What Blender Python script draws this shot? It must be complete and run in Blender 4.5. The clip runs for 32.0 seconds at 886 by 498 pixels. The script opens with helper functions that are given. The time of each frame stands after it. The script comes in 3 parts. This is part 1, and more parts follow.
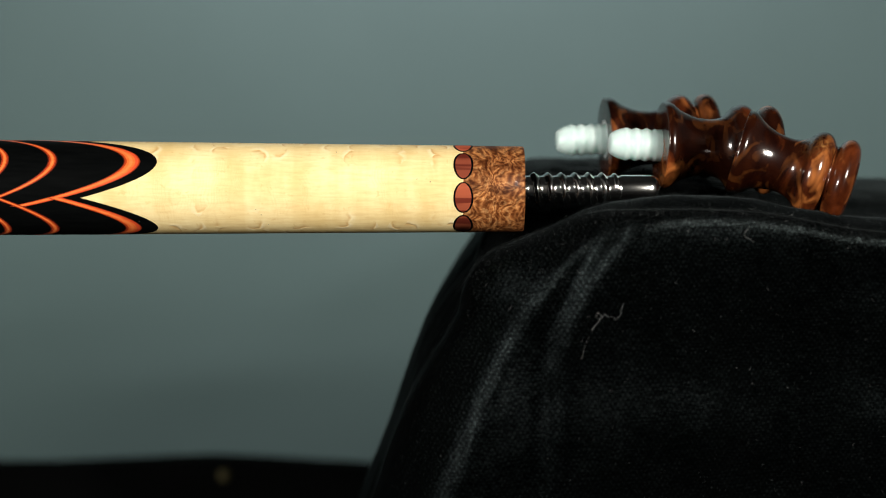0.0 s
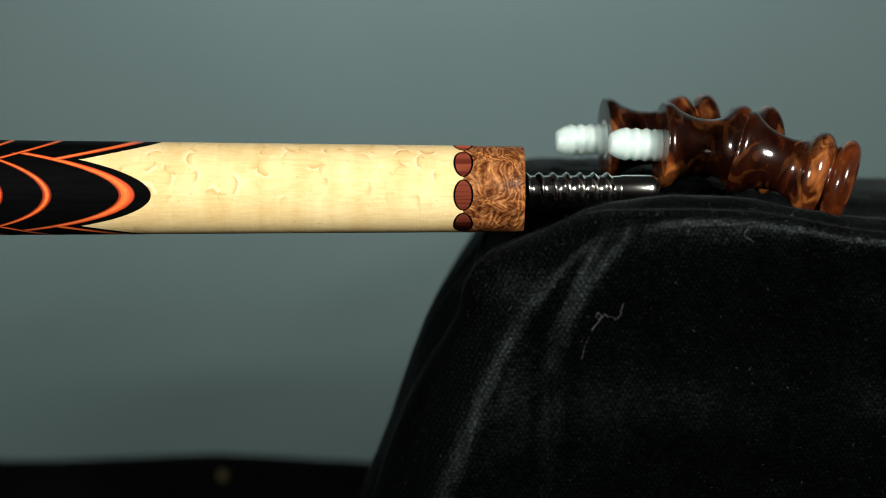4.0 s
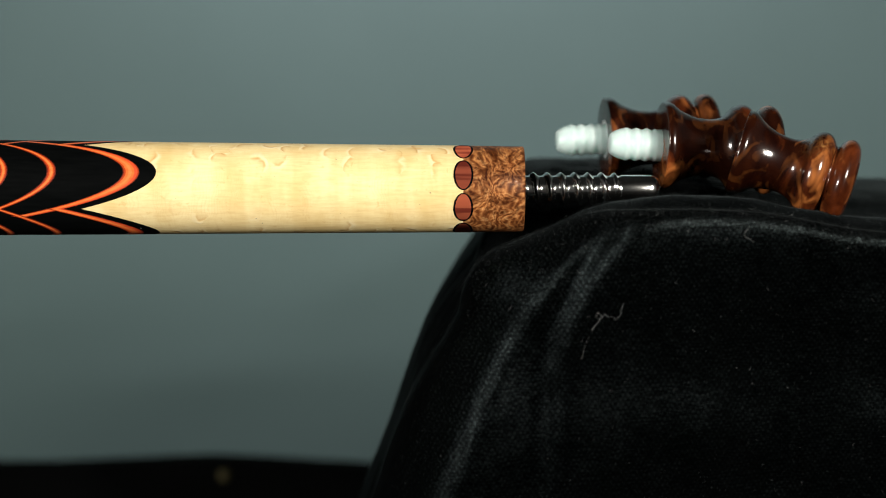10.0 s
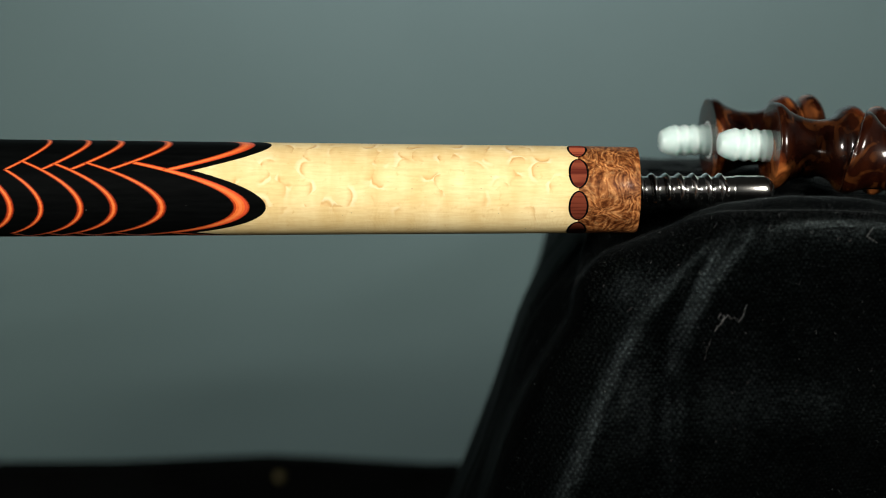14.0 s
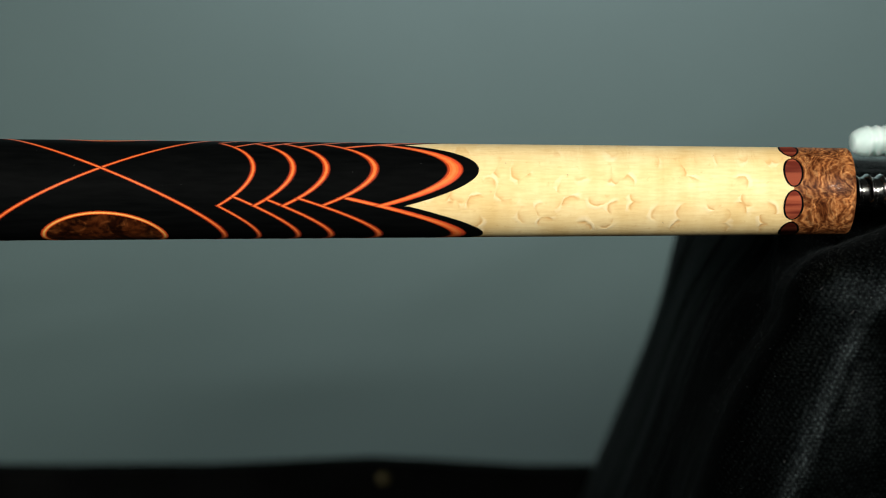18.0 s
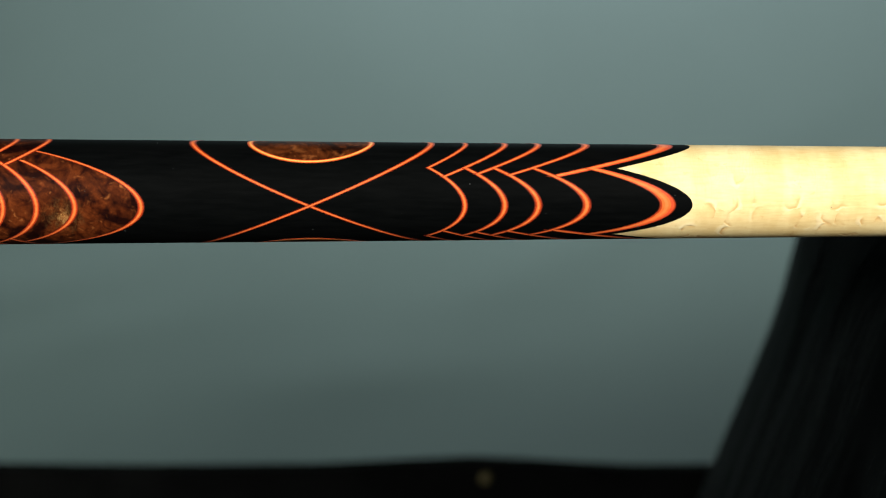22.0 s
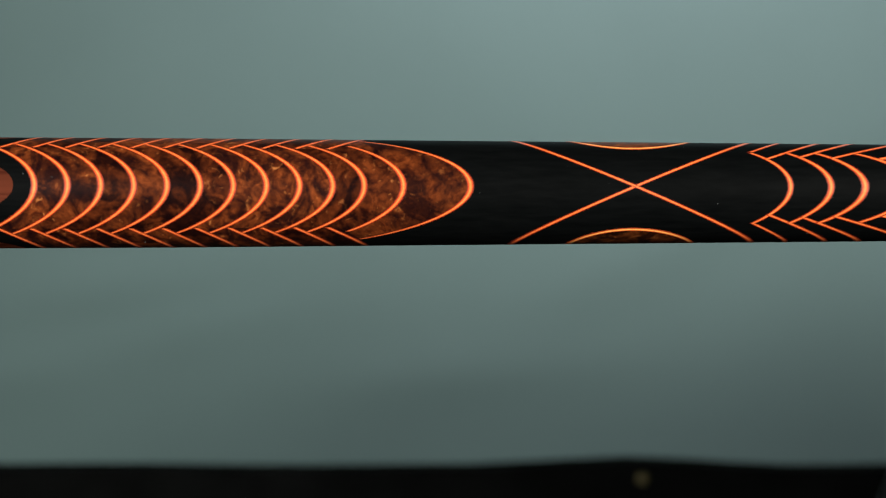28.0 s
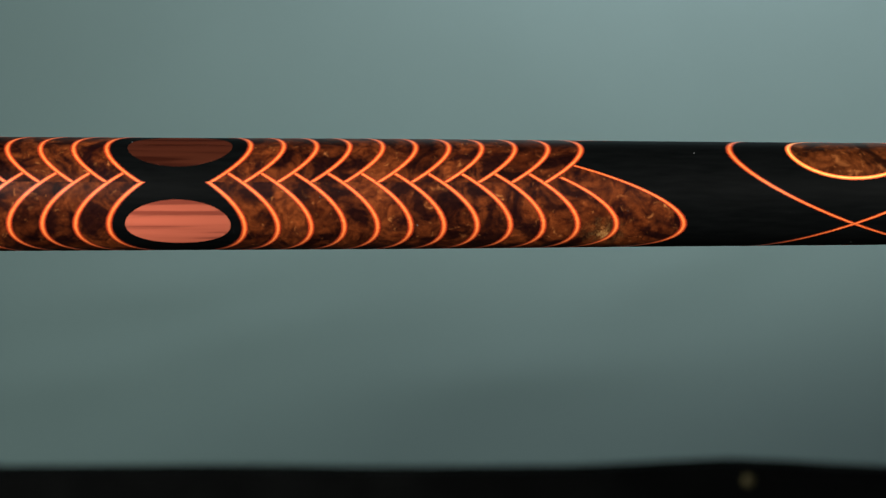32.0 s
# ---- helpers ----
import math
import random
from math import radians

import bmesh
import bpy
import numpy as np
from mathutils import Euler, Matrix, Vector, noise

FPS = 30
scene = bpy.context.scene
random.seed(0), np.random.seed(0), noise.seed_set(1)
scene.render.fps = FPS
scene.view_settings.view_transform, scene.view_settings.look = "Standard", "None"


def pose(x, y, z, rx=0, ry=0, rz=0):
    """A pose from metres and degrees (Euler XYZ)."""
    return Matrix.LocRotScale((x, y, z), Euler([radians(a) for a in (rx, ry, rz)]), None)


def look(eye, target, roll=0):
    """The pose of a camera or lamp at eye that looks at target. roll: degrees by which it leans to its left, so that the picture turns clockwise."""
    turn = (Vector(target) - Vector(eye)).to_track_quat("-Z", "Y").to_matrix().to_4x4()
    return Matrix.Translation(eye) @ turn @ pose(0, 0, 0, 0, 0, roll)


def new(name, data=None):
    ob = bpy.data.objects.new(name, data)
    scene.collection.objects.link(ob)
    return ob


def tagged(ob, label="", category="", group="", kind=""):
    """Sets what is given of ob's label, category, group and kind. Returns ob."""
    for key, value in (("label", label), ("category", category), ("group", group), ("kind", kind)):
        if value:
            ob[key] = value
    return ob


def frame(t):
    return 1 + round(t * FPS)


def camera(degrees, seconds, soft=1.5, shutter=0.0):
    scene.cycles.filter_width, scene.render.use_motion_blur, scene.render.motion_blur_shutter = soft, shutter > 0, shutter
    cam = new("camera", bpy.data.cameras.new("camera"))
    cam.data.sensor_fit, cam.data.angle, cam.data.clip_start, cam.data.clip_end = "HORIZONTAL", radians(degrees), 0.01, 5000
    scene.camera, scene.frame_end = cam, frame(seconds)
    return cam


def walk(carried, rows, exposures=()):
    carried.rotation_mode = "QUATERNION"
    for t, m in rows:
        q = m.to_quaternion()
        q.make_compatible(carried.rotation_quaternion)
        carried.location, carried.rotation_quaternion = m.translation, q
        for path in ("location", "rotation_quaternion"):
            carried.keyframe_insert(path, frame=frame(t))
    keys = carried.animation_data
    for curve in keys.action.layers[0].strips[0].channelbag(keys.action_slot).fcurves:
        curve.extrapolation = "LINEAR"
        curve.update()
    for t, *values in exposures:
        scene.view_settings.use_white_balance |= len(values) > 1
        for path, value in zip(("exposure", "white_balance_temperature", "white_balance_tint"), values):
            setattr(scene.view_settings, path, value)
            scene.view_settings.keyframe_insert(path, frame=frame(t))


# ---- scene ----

MM = 0.001

# ---- camera: a level slide to the left, tilted a little down ----
cam = camera(31.0, 32.0, soft=1.0)
cam.data.dof.use_dof = True
cam.data.dof.focus_distance = 0.404
cam.data.dof.aperture_fstop = 9.2
EYE_Z = 27.6


def eye(t, x, nearer):
    """Camera pose at slide position x (mm); the slide runs slightly towards the cue, rises a little and loses a slight lean on its way."""
    rise = max(0.0, min(1.9, (t - 17) * 0.2))
    lean = max(0.0, min(1.0, (22 - t) / 8))
    return pose(x * MM, (-406 + nearer) * MM, (EYE_Z + rise) * MM, 84 - 0.145 * rise - 0.045 * lean, 0, 0) @ pose(0, 0, 0, 0, 0, 0.16 * lean)


SLIDE = [(0, 0, 0), (6, 0, 0), (11.4, 0, 0), (11.7, -0.5, 0), (12, -3.5, 0.2), (12.5, -9.4, 0.5), (13, -15.7, 0.8), (13.5, -22.0, 1.2), (14, -28.5, 1.5),
         (14.5, -35.5, 1.9), (16.5, -61.8, 3.3), (19, -93.9, 4.8), (22, -132.4, 5.9), (25, -171.6, 7.4), (28, -211.2, 10.6), (30, -237.4, 12.5), (32, -263.5, 14.0)]
walk(cam, [(t, eye(t, x, n)) for t, x, n in SLIDE],
     exposures=[(0, 0.0, 6500, 10), (11.5, 0.0, 6500, 10), (14, -0.12, 6500, 10), (17, -0.14, 6490, 10), (19, -0.03, 6480, 9), (22, 0.23, 6430, 8), (25, 0.46, 6400, 8), (29, 0.50, 6370, 8), (31, 0.51, 6290, 8), (32, 0.51, 6290, 8)])

# ---- light ----
world = bpy.data.worlds.new("studio_dark")
scene.world = world
world.use_nodes = True
world.node_tree.nodes["Background"].inputs[0].default_value = (0.6, 0.7, 0.8, 1)
world.node_tree.nodes["Background"].inputs[1].default_value = 0.02


def area_lamp(name, place, target, size, watts, colour, round_=True):
    data = bpy.data.lights.new(name, "AREA")
    data.shape = "DISK" if round_ else "SQUARE"
    data.size, data.energy, data.color = size, watts, colour
    ob = new(name, data)
    ob.matrix_world = look(place, target)
    return ob


area_lamp("key_lamp", (0.46, -0.74, 0.24), (-0.05, 0, 0), 0.26, 11.4, (1.0, 0.94, 0.84))
area_lamp("side_lamp", (-0.86, -0.72, 0.22), (-0.2, 0, 0), 0.22, 11.2, (1.0, 0.95, 0.87))
area_lamp("backdrop_lamp", (0.0, 0.66, 0.58), (0.01, 1.0, 0.48), 0.55, 5.0, (1.0, 0.87, 0.91))

# ---- materials ----


class Mat:
    """A node material with a few short-cuts."""

    def __init__(self, name, rough=0.5, metal=0.0, coat=0.0, sheen=0.0, spec=0.5):
        self.m = bpy.data.materials.new(name)
        self.m.use_nodes = True
        self.t = self.m.node_tree
        self.b = self.t.nodes["Principled BSDF"]
        self.b.inputs["Roughness"].default_value = rough
        self.b.inputs["Metallic"].default_value = metal
        self.b.inputs["Coat Weight"].default_value = coat
        self.b.inputs["Coat Roughness"].default_value = 0.04
        self.b.inputs["Sheen Weight"].default_value = sheen
        self.b.inputs["Specular IOR Level"].default_value = spec

    def node(self, kind, **inputs):
        n = self.t.nodes.new(kind)
        for k, v in inputs.items():
            n.inputs[k.replace("_", " ")].default_value = v
        return n

    def link(self, a, b):
        self.t.links.new(a, b)

    def coords(self, scale=(1, 1, 1), spread=0.0):
        c = self.node("ShaderNodeTexCoord")
        m = self.node("ShaderNodeMapping")
        m.inputs["Scale"].default_value = scale
        self.link(c.outputs["Object"], m.inputs["Vector"])
        if spread:
            info = self.node("ShaderNodeObjectInfo")
            mul = self.node("ShaderNodeMath")
            mul.operation = "MULTIPLY"
            mul.inputs[1].default_value = spread
            self.link(info.outputs["Random"], mul.inputs[0])
            self.link(mul.outputs[0], m.inputs["Location"])
        return m.outputs[0]

    def noise(self, vec, scale, detail=4.0, rough=0.55, distort=0.0):
        n = self.node("ShaderNodeTexNoise", Scale=scale, Detail=detail, Roughness=rough, Distortion=distort)
        self.link(vec, n.inputs["Vector"])
        return n.outputs["Fac"]

    def ramp(self, fac, stops):
        r = self.node("ShaderNodeValToRGB")
        e = r.color_ramp.elements
        while len(e) < len(stops):
            e.new(0.5)
        for el, (p, c) in zip(e, stops):
            el.position, el.color = p, (*c, 1)
        self.link(fac, r.inputs[0])
        return r.outputs[0]

    def mix(self, fac, a, b, how="MIX"):
        n = self.node("ShaderNodeMix")
        n.data_type, n.blend_type = "RGBA", how
        if isinstance(fac, float):
            n.inputs[0].default_value = fac
        else:
            self.link(fac, n.inputs[0])
        for s, v in ((6, a), (7, b)):
            if isinstance(v, tuple):
                n.inputs[s].default_value = (*v, 1)
            else:
                self.link(v, n.inputs[s])
        return n.outputs[2]

    def colour(self, c):
        if isinstance(c, tuple):
            self.b.inputs["Base Color"].default_value = (*c, 1)
        else:
            self.link(c, self.b.inputs["Base Color"])
        return self

    def bump(self, fac, strength, distance):
        n = self.node("ShaderNodeBump", Strength=strength, Distance=distance)
        self.link(fac, n.inputs["Height"])
        self.link(n.outputs[0], self.b.inputs["Normal"])
        return self


def ebony_material():
    k = Mat("ebony_lacquered", rough=0.5, coat=0.008, spec=0.02)
    v = k.coords((8, 60, 60))
    g = k.noise(v, 14, 5, 0.6)
    k.colour(k.ramp(g, [(0.3, (0.0011, 0.0014, 0.0015)), (0.75, (0.0026, 0.0030, 0.0031))]))
    return k.m


def maple_material():
    """Birdseye maple: crescent eyes on the two flat-sawn faces, fine ripples and broad soft bands between them."""
    k = Mat("birdseye_maple", rough=0.42, coat=0.04, spec=0.15)

    def maths(how, a, b=0.0, c=0.0):
        n = k.node("ShaderNodeMath")
        n.operation = how
        for i, v in enumerate((a, b, c)):
            if isinstance(v, (int, float)):
                n.inputs[i].default_value = v
            else:
                k.link(v, n.inputs[i])
        return n.outputs[0]

    flat = k.node("ShaderNodeTexCoord")
    axes = k.node("ShaderNodeSeparateXYZ")
    k.link(flat.outputs["Object"], axes.inputs[0])
    facing = maths("ABSOLUTE", maths("ADD", maths("MULTIPLY", axes.outputs[1], 0.819 / 0.0115), maths("MULTIPLY", axes.outputs[2], 0.574 / 0.0115)))
    blur = k.noise(k.coords((100, 100, 100)), 0.8, 2, 0.5)
    side = k.ramp(maths("ADD", facing, maths("MULTIPLY", maths("SUBTRACT", blur, 0.5), 0.9)), [(0.36, (0.1, 0.1, 0.1)), (0.80, (1, 1, 1))])
    plain = k.ramp(side, [(0.0, (1, 1, 1)), (1.0, (0.12, 0.12, 0.12))])
    # crescents: broken rings round scattered eyes
    warp = k.node("ShaderNodeTexNoise", Scale=260.0, Detail=2.0)
    k.link(flat.outputs["Object"], warp.inputs["Vector"])
    shift = k.node("ShaderNodeVectorMath")
    shift.operation = "MULTIPLY_ADD"
    shift.inputs[1].default_value = (0.0022, 0.0022, 0.0)
    k.link(warp.outputs["Color"], shift.inputs[0])
    sheet = k.node("ShaderNodeCombineXYZ")
    k.link(axes.outputs[0], sheet.inputs[0])
    over = maths("SUBTRACT", maths("MULTIPLY", axes.outputs[1], 0.574), maths("MULTIPLY", axes.outputs[2], 0.819))
    turned_ = maths("MULTIPLY", maths("GREATER_THAN", axes.outputs[1], 0.0), 0.1)
    k.link(maths("ADD", over, turned_), sheet.inputs[1])
    k.link(sheet.outputs[0], shift.inputs[2])
    cells = k.node("ShaderNodeTexVoronoi", Scale=180.0, Randomness=1.0)
    cells.voronoi_dimensions = "2D"
    k.link(shift.outputs[0], cells.inputs["Vector"])

    def vectors(how, a, b):
        n = k.node("ShaderNodeVectorMath")
        n.operation = how
        for i, v in enumerate((a, b)):
            if isinstance(v, tuple):
                n.inputs[i].default_value = v
            else:
                k.link(v, n.inputs[i])
        return n

    spoke = vectors("NORMALIZE", vectors("SUBTRACT", shift.outputs[0], cells.outputs["Position"]).outputs[0], (0, 0, 0))
    way = vectors("NORMALIZE", vectors("SUBTRACT", cells.outputs["Color"], (0.5, 0.5, 0.5)).outputs[0], (0, 0, 0))
    open_side = k.ramp(vectors("DOT_PRODUCT", spoke.outputs[0], way.outputs[0]).outputs["Value"], [(0.05, (0, 0, 0)), (0.6, (1, 1, 1))])
    broken = k.ramp(k.noise(k.coords((300, 300, 300)), 0.75, 2, 0.5), [(0.36, (0, 0, 0)), (0.47, (1, 1, 1))])
    broken = k.mix(1.0, broken, open_side, "MULTIPLY")
    dark_arc = k.ramp(cells.outputs["Distance"], [(0.10, (0, 0, 0)), (0.27, (0.4, 0.4, 0.4)), (0.35, (1, 1, 1)), (0.41, (0, 0, 0))])
    pale_arc = k.ramp(cells.outputs["Distance"], [(0.38, (0, 0, 0)), (0.45, (1, 1, 1)), (0.62, (0, 0, 0))])
    eyes_ = k.mix(1.0, k.mix(1.0, dark_arc, broken, "MULTIPLY"), side, "MULTIPLY")
    gleam = k.mix(1.0, k.mix(1.0, pale_arc, broken, "MULTIPLY"), side, "MULTIPLY")
    # fine ripples across the quarter-sawn faces
    ripple = maths("SINE", maths("ADD", maths("MULTIPLY", axes.outputs[0], 7600.0), maths("MULTIPLY", k.noise(k.coords((150, 110, 110)), 1.0, 2, 0.5, 0.3), 60.0)))
    clump = k.ramp(k.noise(k.coords((170, 60, 60)), 1.0, 2, 0.5), [(0.50, (0, 0, 0)), (0.64, (1, 1, 1))])
    waves = k.mix(1.0, k.mix(1.0, k.ramp(ripple, [(0.2, (0, 0, 0)), (0.95, (1, 1, 1))]), clump, "MULTIPLY"), plain, "MULTIPLY")
    fine = k.noise(k.coords((40, 300, 300)), 5, 5, 0.6, 0.2)
    base = k.ramp(fine, [(0.3, (0.80, 0.63, 0.325)), (0.55, (0.875, 0.72, 0.385)), (0.8, (0.905, 0.765, 0.43))])
    bands = k.ramp(k.noise(k.coords((170, 26, 26)), 0.9, 3, 0.5, 0.3), [(0.36, (0.90, 0.84, 0.75)), (0.60, (1, 1, 1))])
    base = k.mix(0.85, base, bands, "MULTIPLY")
    cloud = k.ramp(k.noise(k.coords((70, 70, 70)), 1.3, 4, 0.55), [(0.36, (0.91, 0.86, 0.77)), (0.62, (1, 1, 1))])
    base = k.mix(1.0, base, cloud, "MULTIPLY")
    pores = k.ramp(k.noise(k.coords((420, 420, 420)), 1.4, 3, 0.6, 0.4), [(0.28, (0.72, 0.55, 0.33)), (0.37, (1, 1, 1))])
    base = k.mix(0.3, base, pores, "MULTIPLY")
    c = k.mix(waves, base, k.mix(0.14, base, (0.62, 0.36, 0.13)))
    c = k.mix(eyes_, c, k.mix(0.72, c, (0.56, 0.29, 0.09)))
    k.colour(k.mix(gleam, c, k.mix(0.42, c, (0.98, 0.88, 0.62))))
    height = maths("SUBTRACT", gleam, maths("ADD", eyes_, maths("MULTIPLY", waves, 0.35)))
    k.bump(height, 0.45, 0.00014)
    return k.m


def burl_material(name, dark, mid, light, fleck, scale=1.0, spread=0.0, coat=0.04, spec=0.1, twist=1.2, flecks=(0.60, 0.74), detail=4.0, grain=0.7, gap=(0.45, 0.64), stretch=(100, 100, 100), knot=None, knot_size=1.0, knot_fade=0.0):
    """Burl: dark cloudy blotches, brown figure and sparse bright flecks of turned grain."""
    k = Mat(name, rough=0.4, coat=coat, spec=spec)
    v = k.coords(stretch, spread)
    blotch = k.noise(v, 1.1 * scale, detail, 0.55, twist)
    swirl = k.noise(v, 2.6 * scale, detail, 0.55, twist * 1.6)
    fine = k.noise(v, 11 * scale, 4, 0.65, 0.8)
    turn = k.noise(v, 3.6 * scale, 2.5, 0.55, twist * 1.2)
    figure = k.ramp(swirl, [(0.34, mid), (0.70, light)])
    clouds = k.ramp(blotch, [(gap[0], (1, 1, 1)), (gap[1], (0, 0, 0))])
    c = k.mix(clouds, figure, k.mix(0.10, dark, figure))
    spark = k.ramp(turn, [(flecks[0], (0, 0, 0)), (flecks[1], (1, 1, 1))])
    lit = k.ramp(blotch, [(0.42, (0.15, 0.15, 0.15)), (0.58, (1, 1, 1))])
    c = k.mix(k.mix(1.0, spark, lit, "MULTIPLY"), c, fleck)
    c = k.mix(grain, c, k.ramp(fine, [(0.32, (0.5, 0.45, 0.42)), (0.6, (1.05, 1.05, 1.05))]), "MULTIPLY")
    if spread:
        info = k.node("ShaderNodeObjectInfo")
        tone = k.ramp(info.outputs["Random"], [(0.0, (0.42, 0.36, 0.38)), (1.0, (1.12, 1.06, 0.98))])
        c = k.mix(1.0, c, tone, "MULTIPLY")
    if knot:
        # one curly golden knot
        here = k.node("ShaderNodeTexCoord")
        gap_ = k.node("ShaderNodeVectorMath")
        gap_.operation = "DISTANCE"
        gap_.inputs[1].default_value = knot
        k.link(here.outputs["Object"], gap_.inputs[0])
        edge_ = k.node("ShaderNodeMath")
        edge_.operation = "MULTIPLY_ADD"
        edge_.inputs[1].default_value = 0.0035
        k.link(k.noise(k.coords((500, 500, 500)), 1.0, 3, 0.6), edge_.inputs[0])
        k.link(gap_.outputs["Value"], edge_.inputs[2])
        inside = k.ramp(edge_.outputs[0], [(0.0031 * knot_size, (1, 1, 1)), (0.0040 * knot_size, (0, 0, 0))])
        curls = k.ramp(k.noise(k.coords((900, 500, 500)), 1.0, 3, 0.6, 1.8), [(0.40, (0.08, 0.02, 0.004)), (0.52, (0.42, 0.17, 0.045)), (0.64, (0.75, 0.42, 0.15))])
        c = k.mix(inside, c, k.mix(knot_fade, curls, c))
    k.colour(c)
    return k.m


def grained_burl_material():
    """Walnut-like burl of the joint collar: tight, kinked growth lines with pale and dark swirls."""
    k = Mat("collar_burl", rough=0.45, coat=0.02, spec=0.08)
    v = k.coords((100, 100, 100))
    parts_ = k.node("ShaderNodeSeparateXYZ")
    k.link(v, parts_.inputs[0])

    def lines(along, sway, scale, detail, distort):
        drift = k.node("ShaderNodeMath")
        drift.operation = "MULTIPLY"
        drift.inputs[1].default_value = sway
        k.link(k.noise(v, scale, detail, 0.5, distort), drift.inputs[0])
        phase = k.node("ShaderNodeMath")
        phase.operation = "MULTIPLY_ADD"
        phase.inputs[1].default_value = along
        k.link(parts_.outputs[0], phase.inputs[0])
        k.link(drift.outputs[0], phase.inputs[2])
        wave = k.node("ShaderNodeMath")
        wave.operation = "SINE"
        k.link(phase.outputs[0], wave.inputs[0])
        lift = k.node("ShaderNodeMath")
        lift.operation = "MULTIPLY_ADD"
        lift.inputs[1].default_value, lift.inputs[2].default_value = 0.5, 0.5
        k.link(wave.outputs[0], lift.inputs[0])
        return lift.outputs[0]

    big = k.noise(v, 1.7, 4, 0.6, 1.4)
    fine = k.noise(v, 16, 5, 0.65, 0.5)
    tight = lines(34.0, 52.0, 1.5, 4.0, 0.9)
    broad = lines(12.0, 34.0, 1.5, 4.0, 1.6)
    c = k.ramp(tight, [(0.0, (0.05, 0.014, 0.005)), (0.3, (0.15, 0.048, 0.015)), (0.75, (0.31, 0.118, 0.037)), (1.0, (0.50, 0.23, 0.085))])
    d = k.ramp(broad, [(0.0, (0.12, 0.036, 0.011)), (0.45, (0.25, 0.088, 0.027)), (0.9, (0.37, 0.15, 0.05)), (1.0, (0.62, 0.33, 0.14))])
    c = k.mix(0.5, c, d)
    tone = k.ramp(big, [(0.36, (0.36, 0.28, 0.24)), (0.5, (0.90, 0.87, 0.84)), (0.66, (1.35, 1.32, 1.22))])
    c = k.mix(1.0, c, tone, "MULTIPLY")
    shade = k.ramp(fine, [(0.3, (0.62, 0.56, 0.5)), (0.62, (1.05, 1.05, 1.05))])
    k.colour(k.mix(0.85, c, shade, "MULTIPLY"))
    return k.m


def striped_material(name, a, b, spread, lean=0.0, low=0.7):
    k = Mat(name, rough=0.5, coat=0.02, spec=0.12)
    v = k.coords((14, 420, 420), spread)
    g = k.noise(v, 1.15, 3, 0.5, 0.25)
    c = k.ramp(g, [(0.42, a), (0.50, b), (0.62, tuple(1.12 * q for q in b))])
    info = k.node("ShaderNodeObjectInfo")
    tone = k.ramp(info.outputs["Random"], [(0.0, (low, low * 0.88, low * 0.94)), (1.0, (1.1, 1.05, 1.0))])
    k.colour(k.mix(1.0, c, tone, "MULTIPLY"))
    if lean:
        # fibres lie at a slant to the surface, so the wood flashes as it turns
        geo = k.node("ShaderNodeNewGeometry")
        across = k.node("ShaderNodeVectorMath")
        across.operation = "CROSS_PRODUCT"
        across.inputs[0].default_value = (1, 0, 0)
        k.link(geo.outputs["Normal"], across.inputs[1])
        add = k.node("ShaderNodeVectorMath")
        add.operation = "MULTIPLY_ADD"
        add.inputs[1].default_value = (lean, lean, lean)
        k.link(across.outputs[0], add.inputs[0])
        k.link(geo.outputs["Normal"], add.inputs[2])
        unit = k.node("ShaderNodeVectorMath")
        unit.operation = "NORMALIZE"
        k.link(add.outputs[0], unit.inputs[0])
        k.link(unit.outputs[0], k.b.inputs["Normal"])
        k.b.inputs["Specular IOR Level"].default_value = 0.02
        if lean < 0:
            k.b.inputs["Metallic"].default_value = 0.82
            k.b.inputs["Roughness"].default_value = 0.48
            k.b.inputs["Specular Tint"].default_value = (0.1, 0.03, 0.02, 1)
    return k.m


def dyed_material(name, a, b):
    """Dyed veneer."""
    k = Mat(name, rough=0.4, coat=0.15, spec=0.3)
    g = k.noise(k.coords((60, 220, 220)), 6, 4, 0.6)
    k.colour(k.ramp(g, [(0.3, a), (0.7, b)]))
    return k.m


def steel_material():
    k = Mat("polished_steel", rough=0.16, metal=1.0)
    g = k.noise(k.coords((300, 60, 60)), 8, 3, 0.5)
    k.colour(k.ramp(g, [(0.3, (0.56, 0.57, 0.56)), (0.7, (0.72, 0.72, 0.70))]))
    return k.m


def nylon_material():
    k = Mat("white_nylon", rough=0.35, spec=0.4)
    g = k.noise(k.coords((100, 100, 100)), 3, 3, 0.5)
    k.colour(k.ramp(g, [(0.3, (0.52, 0.68, 0.66)), (0.7, (0.62, 0.77, 0.75))]))
    k.b.inputs["Subsurface Weight"].default_value = 0.8
    k.b.inputs["Subsurface Scale"].default_value = 1.0
    k.b.inputs["Subsurface Radius"].default_value = (0.006, 0.0068, 0.0064)
    return k.m


